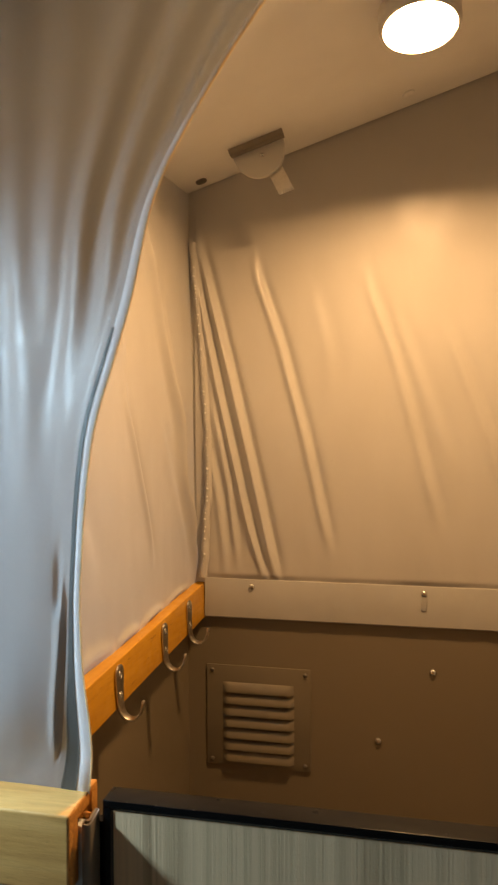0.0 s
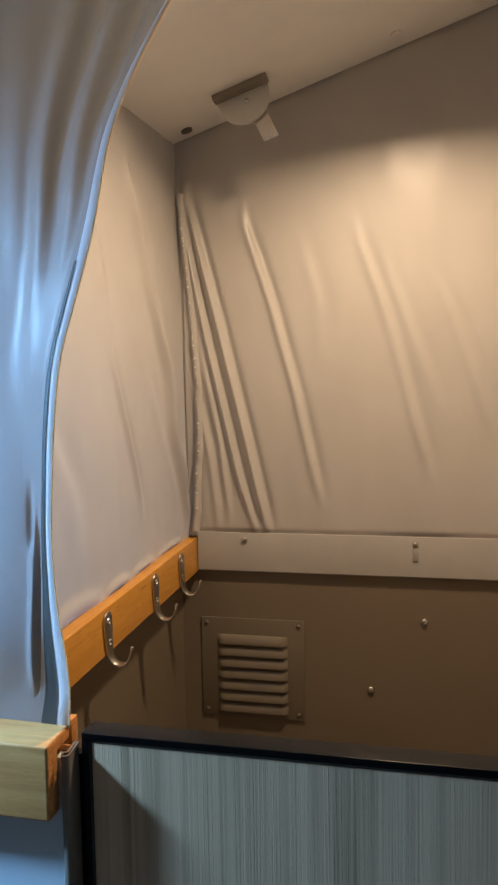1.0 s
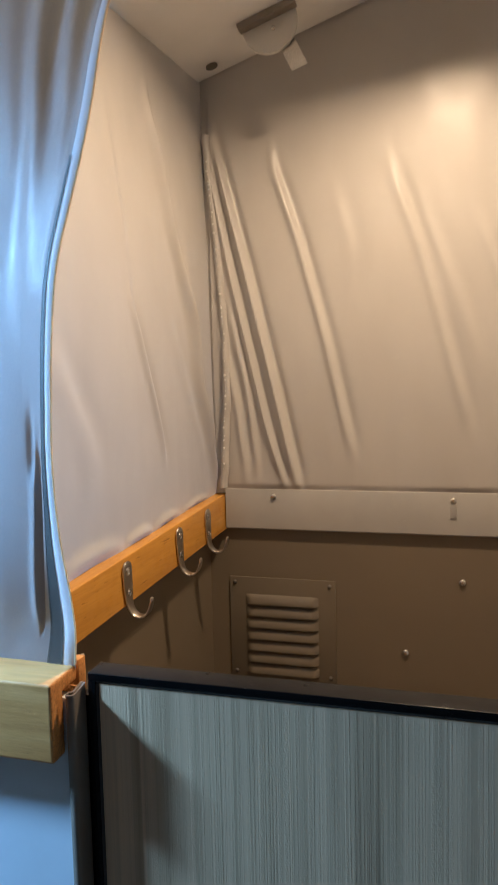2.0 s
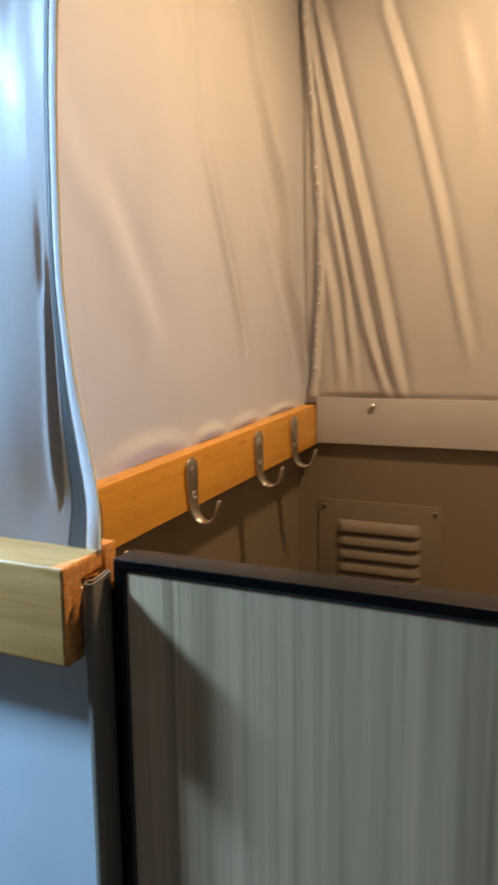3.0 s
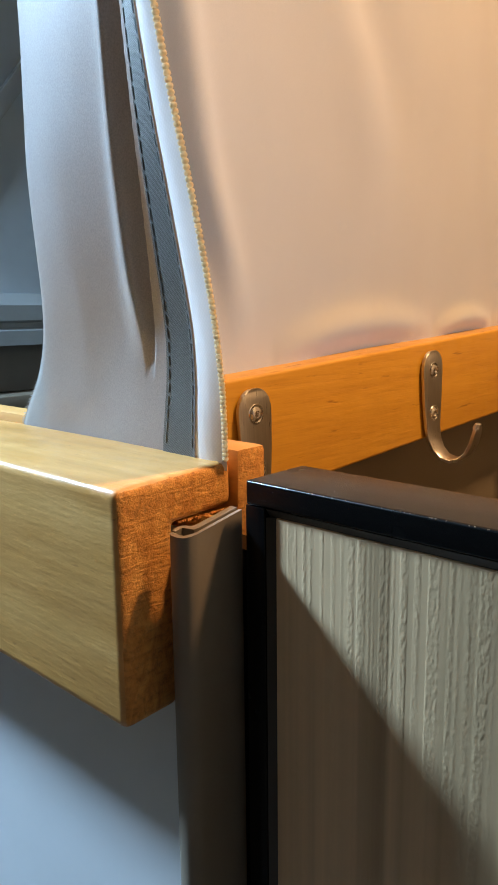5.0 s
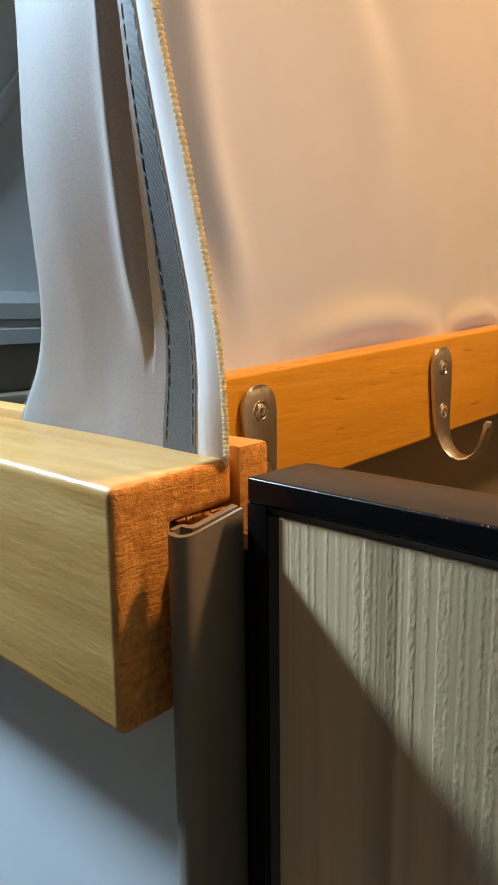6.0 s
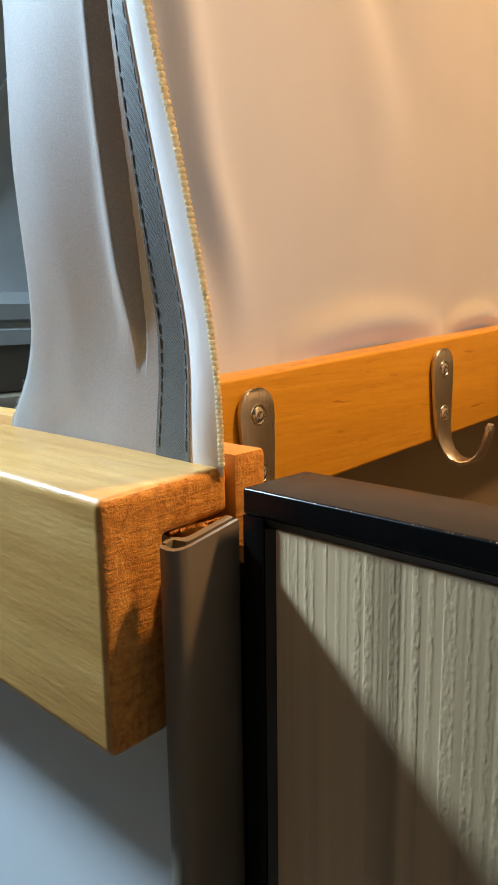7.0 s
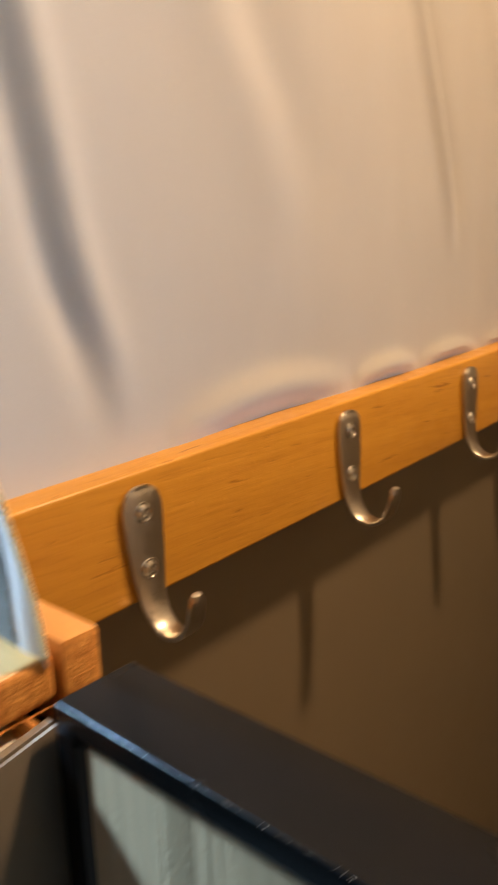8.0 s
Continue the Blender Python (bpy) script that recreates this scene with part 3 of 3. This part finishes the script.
# ---- half-height door ----
def half_door():
    t = thing("half_door", (0.06, 0.651, 0.05), "half-height wood-look laminate door in a glossy black frame", "door")
    x0, x1, y0, y1, z0, z1, w = -0.257, 0.44, 0.636, 0.666, 0.05, 1.227, 0.0082
    part("top_edge", prism([(y0, z1), (y1, z1), (y1, z1 - w), (y0, z1 - w)], "x", x0, x1, 0.0011, 3), BLACK, t, "glossy black top edging")
    part("side_edge", box(x0, x0 + w, y0, y1, z0, z1 - w - 0.0001, 0.0004, 2), BLACK, t, "black side edging")
    part("side_edge", box(x1 - w, x1, y0, y1, z0, z1 - w - 0.0001, 0.0004, 2), BLACK, t, "black side edging")
    part("bottom_edge", box(x0 + w, x1 - w, y0, y1, z0, z0 + w, 0.0007, 2), BLACK, t)
    # thin chamfered bead round the laminate
    a, b = x0 + w + 0.0002, x1 - w - 0.0002
    for nm, bm in (("bead", prism([(y0 + 0.0006, z1 - w - 0.0002), (y0 + 0.006, z1 - w - 0.0002), (y0 + 0.006, z1 - w - 0.0030), (y0 + 0.0024, z1 - w - 0.0030)], "x", a, b)),
                   ("bead", prism([(a, y0 + 0.0006), (a, y0 + 0.006), (a + 0.0028, y0 + 0.006), (a + 0.0028, y0 + 0.0024)], "z", z0 + w, z1 - w - 0.0032))):
        part(nm, bm, BEAD, t)
    part("laminate_panel", box(a + 0.0028, b, y0 + 0.0020, y1 - 0.002, z0 + w, z1 - w - 0.0031, 0.0004, 1), LAMINATE, t, "grey-beige laminate with pressed vertical grain")
    # tiny pale flecks: chips and painted glints where the worn front arris catches light
    bm = bmesh.new()
    random.seed(11)
    for i in range(170):
        x = x0 + 0.002 + (0.10 if i % 4 else 0.24) * random.random() ** 1.2
        r = 0.00010 + 0.00020 * random.random()
        join(bm, spun([(0, -r), (r * 1.6, 0), (0, r)], pose(x, y0 + 0.0005, z1 - 0.0005, 0, 90), 5))
    part("edge_chip_glints", bm, WHITE_PLASTIC, t, "tiny pale flecks for chips and glints of the worn black edge")


half_door()
# added backing: stops lamp light leaking between the edge trim and the door
solid("door_gap_blocker", box(-0.300, -0.2575, 0.6420, 0.6550, 0, 1.2000, 0.0005, 1), BLACK, "black strip added to block light through the door gap", "door post", "structure")
# unseen panel, added to close the room right of the door
solid("door_jamb", box(0.445, 0.79, 0.630, 0.675, 0, 2.35, 0.001, 1), ROOM, "unseen dark panel added beside the half door", "wall", "structure")


# ---- hook board and hooks ----
def hook_board():
    bm = on_left(box(-0.4285, -0.391, 0.700, 1.4440, 1.1660, 1.2430, 0.0025, 3))
    solid("hook_board", bm, AMBER, "amber varnished pine board carrying coat hooks", "hook board", loc=(-0.40, 1.06, 1.17))


def coat_hook():
    """Built at the origin of the side wall's frame: x out, z up."""
    x, y = 0.0, 0.0
    t = thing("coat_hook", (0, 0, 0), "brushed steel coat hook screwed to the pine board", "coat hook", "hooks on the board")
    # strap: (out, z, half width) along its length
    path = [(o, z - 1.2135, w) for o, z, w in [(0.0015, 1.2290, 0.0030), (0.0015, 1.2282, 0.0060), (0.0015, 1.2262, 0.0092), (0.0015, 1.2225, 0.0122), (0.0015, 1.2170, 0.0138), (0.0015, 1.2100, 0.0139),
            (0.0015, 1.1950, 0.0130), (0.0015, 1.1800, 0.0117), (0.0018, 1.1680, 0.0102), (0.0032, 1.1580, 0.0091), (0.0068, 1.1500, 0.0082), (0.0125, 1.1445, 0.0075),
            (0.0200, 1.1425, 0.0070), (0.0275, 1.1445, 0.0066), (0.0335, 1.1500, 0.0063), (0.0375, 1.1580, 0.0060), (0.0398, 1.1660, 0.0057), (0.0408, 1.1705, 0.0046), (0.0413, 1.1725, 0.0025)]]
    bm = bmesh.new()
    th = 0.0028
    rows = []
    for i, (o, z, w) in enumerate(path):
        a, b = path[max(0, i - 1)], path[min(len(path) - 1, i + 1)]
        d = Vector((b[0] - a[0], b[1] - a[1])).normalized()
        n = Vector((-d.y, d.x))
        f, k = Vector((o, z)) + n * th / 2, Vector((o, z)) - n * th / 2
        rows.append([bm.verts.new((x + 0.0016 + p.x, y + s * w * q, p.y)) for p, s, q in ((f, -1, 0.9), (f, 1, 0.9), (f * 0.8 + k * 0.2, 1, 1), (k, 1, 1), (k, -1, 1), (f * 0.8 + k * 0.2, -1, 1))])
    for a, b in zip(rows, rows[1:]):
        for j in range(6):
            bm.faces.new((a[j], a[(j + 1) % 6], b[(j + 1) % 6], b[j]))
    bm.faces.new(rows[0])
    bm.faces.new(rows[-1][::-1])
    bmesh.ops.recalc_face_normals(bm, faces=bm.faces)
    part("strap", bm, STEEL, t)
    part("tip", spun([(0, -0.0042), (0.0030, -0.0034), (0.0046, 0), (0.0030, 0.0034), (0, 0.0042)], pose(x + 0.0420, y, 1.1708 - 1.2135, 0, 14, 0) @ Matrix.Diagonal((0.72, 1.0, 1.0, 1)), 14), STEEL, t, "rounded hook tip")
    for z in (0.0, -0.0345):
        part("screw", sunk_screw(pose(x + 0.0044, y, z, 0, 90, 0), 0.0060), CHROME, t)
    return t


hook_board()
first_hook = coat_hook()
for y in (0.987, 1.187, 1.326):
    copy_thing(first_hook, LEFT @ pose(-0.391, y, 1.2210))
first_hook.matrix_basis = LEFT @ pose(-0.391, 0.785, 1.2205)


# ---- wall trim, vent and bolts ----
def wall_trim():
    t = thing("wall_trim", (0.1, 1.436, 1.2105), "satin pale metal strip screwed along the canvas foot", "trim strip", kind="structure")
    part("strip", prism([(1.4320, 1.2105), (1.4300, 1.2130), (1.4300, 1.2935), (1.4312, 1.2960), (1.4417, 1.2960), (1.4417, 1.2105)], "x", -0.3610, 0.62), ALU_TRIM, t)
    for x in (-0.256, 0.104, 0.464):
        part("screw", screw_head(pose(x, 1.4298, 1.2810, 90, 0, 0), 0.0064), CHROME, t)
    # added tab, shaped after the drip-like shadow under the middle screw
    part("clip", box(0.098, 0.110, 1.4278, 1.4302, 1.246, 1.275, 0.001), ALU_TRIM, t, "small added tab in place of the shadow below the screw")


def vent():
    t = thing("vent_grille", (-0.244, 1.44, 0.885), "taupe painted louvred metal vent cover on the wall", "vent")
    bm = box(-0.3590, -0.130, 1.4375, 1.4417, 0.885, 1.105, 0.0016, 2)
    part("cover", bm, VENT, t)
    zs = [1.0695 - 0.0252 * i for i in range(7)]
    for z in zs:
        bm = bmesh.new()
        n, k = 24, 6
        rows = []
        for i in range(n + 1):
            u = i / n
            h = min(1.0, math.sin(math.pi * min(1, max(0, u))) * 4) ** 0.5 if 0 < u < 1 else 0
            row = []
            for j in range(k + 1):
                a = j / k
                row.append(bm.verts.new((-0.323 + 0.157 * u, 1.4372 - 0.0095 * h * math.sin(a * math.pi * 0.5) ** 0.8, z - 0.0010 - 0.0195 * a)))
            rows.append(row)
        for a, b in zip(rows, rows[1:]):
            for j in range(k):
                bm.faces.new((a[j], b[j], b[j + 1], a[j + 1]))
        part("louvre", bm, VENT, t)
        # dark strip below each louvre lip, colouring in the shade of its gap
        part("slot", box(-0.321, -0.168, 1.4369, 1.4374, z - 0.0240, z - 0.0205), DARK_PLASTIC_SHADE, t)
    for x, z in ((-0.347, 1.093), (-0.142, 1.093), (-0.347, 0.897), (-0.142, 0.897)):
        part("screw", screw_head(pose(x, 1.4375, z, 90, 0, 0), 0.0045), DARK_PLASTIC_SHADE, t)


wall_trim()
vent()
for x, z in ((0.011, 0.964), (0.122, 1.116)):
    solid("bolt", screw_head(pose(x, 1.442, z, 90, 0, 0), 0.0075), CHROME, "small domed bolt in the taupe wall", "bolt", loc=(x, 1.442, z), group="wall bolts")


# ---- lamps and roof fittings ----
def round_lamp(name, x, y, r, glow, label, drop, sunk, tip):
    z = ceiling_z(x, y)
    t = thing(name, (x, y, z), label, "ceiling lamp")
    m = pose(x, y, z) @ tip
    part("bezel", spun([(r * 1.16, 0.04), (r * 1.16, -drop * 0.85), (r * 1.10, -drop), (r * 1.04, -drop), (r, -drop * 0.94), (r, -drop + sunk)], m, 40), WHITE_PLASTIC, t)
    part("diffuser", spun([(r, -drop + sunk), (r * 0.7, -drop + sunk - 0.001), (0, -drop + sunk - 0.0015)], m, 40), glow, t, "glowing diffuser")


round_lamp("ceiling_lamp", 0.080, 1.030, 0.052, WARM_GLOW, "round warm-white ceiling lamp, switched on", 0.050, 0.012, pose(0, 0, 0, -9, -3, 0))
round_lamp("reading_lamp", -1.075, 0.365, 0.075, COOL_GLOW, "round cool-white ceiling lamp, switched on", 0.034, 0.028, TILT_ROOF)


def roof_bracket():
    x, y = -0.219, 1.310
    z = ceiling_z(x, y)
    t = thing("roof_bracket", (x, y, z), "white half-round roof bracket with a shiny metal clip", "bracket")
    m = pose(x, y, z) @ TILT_ROOF
    bar = box(-0.055, 0.055, -0.026, -0.004, -0.012, 0.0, 0.0015)
    bmesh.ops.transform(bar, matrix=m, verts=bar.verts)
    part("slot_bar", bar, PVC, t, "dark slotted mounting bar")
    prof = [(0.052 * math.cos(a), -0.004 - 0.072 * abs(math.sin(a)) ** 0.8) for a in [math.pi * i / 20 for i in range(21)]]
    plate = prism(prof, "y", -0.003, 0.003, 0.0012, 2)
    bmesh.ops.transform(plate, matrix=m @ pose(0, 0, 0, -14), verts=plate.verts)
    part("plate", plate, WHITE_PLASTIC, t)
    part("screw", screw_head(m @ pose(0.004, -0.012, -0.030, 104), 0.004), CHROME, t)

    mid = [(-0.010 - 0.011 * math.sin(1.9 * k / 12), -0.060 - 0.056 * k / 12) for k in range(13)]
    clip = prism([(p, q) for p, q in mid] + [(p + 0.0024, q) for p, q in mid[::-1]], "x", 0.004, 0.034)
    for v in clip.verts:
        v.co.x += -0.16 * (v.co.z + 0.060)
    bmesh.ops.transform(clip, matrix=m, verts=clip.verts)
    part("clip", clip, CHROME, t, "bent shiny metal clip")


roof_bracket()
for x, y in ((-0.352, 1.385), (0.07, 1.36)):
    m = pose(x, y, ceiling_z(x, y)) @ TILT_ROOF
    solid("screw_button", spun([(0.012, 0), (0.012, -0.003), (0.009, -0.0045), (0, -0.0045)], m, 20), DARK_PLASTIC_SHADE if x < 0 else CEILING, "small round button covering a screw in the roof panel", "button", loc=tuple(m.translation), group="roof buttons")


# ---- far side of the camper ----
def far_window():
    t = thing("far_window", (-1.25, 1.0, 1.12), "slate-blue covered camper window with a grey frame", "window", kind="structure")
    part("cloth", box(-1.258, -1.240, 0.3, 1.44, 1.315, 1.80), WINDOW_CLOTH, t, "slate-blue window cloth")
    part("lower_frame", prism([(-1.2585, 1.230), (-1.205, 1.230), (-1.205, 1.254), (-1.212, 1.258), (-1.212, 1.267), (-1.205, 1.271), (-1.205, 1.296), (-1.225, 1.316), (-1.2585, 1.316)], "y", 0.3, 1.43), FRAME_GREY, t, "ribbed grey window frame")
    bm = box(-0.35, 0.25, -0.008, 0.008, -0.013, 0.013, 0.003)
    bmesh.ops.transform(bm, matrix=pose(-1.23, 1.10, 1.60, 0, 0, 90) @ pose(0, 0, 0, 0, -52, 0), verts=bm.verts)
    part("strut", bm, FRAME_GREY, t, "slanting grey strut")
    # recess below the frame, its shade given as a dark strip
    part("sill_shadow_gap", box(-1.259, -1.245, 0.3, 1.43, 1.15, 1.2295), DARK_PLASTIC_SHADE, t, "dark strip for the shade in the recess under the frame")
    part("sill", box(-1.2595, -1.18, 0.3, 1.43, 1.125, 1.149, 0.003), ROOM, t, "pale sill")


far_window()


# ---- small wear ----
def splinters():
    """Torn fibres along the sawn notch of the oak rail."""
    rail = bpy.data.objects["cap_rail"]
    random.seed(21)
    bm = bmesh.new()
    for i in range(90):
        if i % 3:
            y, z = 0.6250 + 0.0250 * random.random(), 1.2112
            tip = Vector((0.0006 * random.random(), 0.0010 * (random.random() - 0.5), -0.0003 - 0.0010 * random.random() ** 2))
        else:
            y, z = 0.6234, 1.148 + 0.060 * random.random()
            tip = Vector((0.0004 * random.random(), 0.0002 + 0.0007 * random.random() ** 2, 0.0010 * (random.random() - 0.5)))
        p = Vector((-0.2780, y, z))
        w = 0.0002 + 0.0003 * random.random()
        a = [bm.verts.new(p + Vector(d) * w) for d in ((0, 1, 0), (0, -0.5, 0.9), (0, -0.5, -0.9), (-1.5, 0, 0))]
        e = bm.verts.new(p + tip)
        for k in ((0, 1), (1, 2), (2, 0)):
            bm.faces.new((a[k[0]], a[k[1]], e))
    part("splinters", bm, END_GRAIN, rail, "torn wood fibres along the notch")


def lint():
    bm = bmesh.new()
    pts = [Vector((-0.306 + 0.0065 * math.sin(0.5 * k) * k / 8, 0.6245, 1.1375 - 0.0011 * k + 0.0004 * math.sin(k))) for k in range(9)]
    for a, c in zip(pts, pts[1:]):
        m = Matrix.Translation((a + c) / 2) @ (c - a).to_track_quat("Z", "Y").to_matrix().to_4x4()
        h = (c - a).length / 2
        join(bm, spun([(0.00012, -h), (0.00012, h)], m, 5))
    solid("lint_thread", bm, PALE_THREAD, "short pale lint thread clinging to the blue-grey board", "thread", loc=(-0.304, 0.6245, 1.133))


def frayed_foot():
    """Loose threads where the strip meets the rail."""
    t = bpy.data.objects["zippered_canvas_strip"]
    random.seed(8)
    bm = bmesh.new()
    for i in range(25):
        z = 1.2285 + 0.022 * random.random()
        p = strip_point(0.0, z) + Vector((0.0004, -0.0004, 0))
        q = p + Vector((-0.0006 - 0.0012 * random.random(), -0.0004 * random.random(), 0.0016 * (random.random() - 0.6)))
        m = Matrix.Translation((p + q) / 2) @ (q - p).to_track_quat("Z", "Y").to_matrix().to_4x4()
        h = (q - p).length / 2
        join(bm, spun([(0.00016, -h), (0.0001, h)], m, 4))
    part("frayed_edge", bm, CURTAIN, t, "frayed threads at the foot of the strip")


splinters()
lint()
frayed_foot()
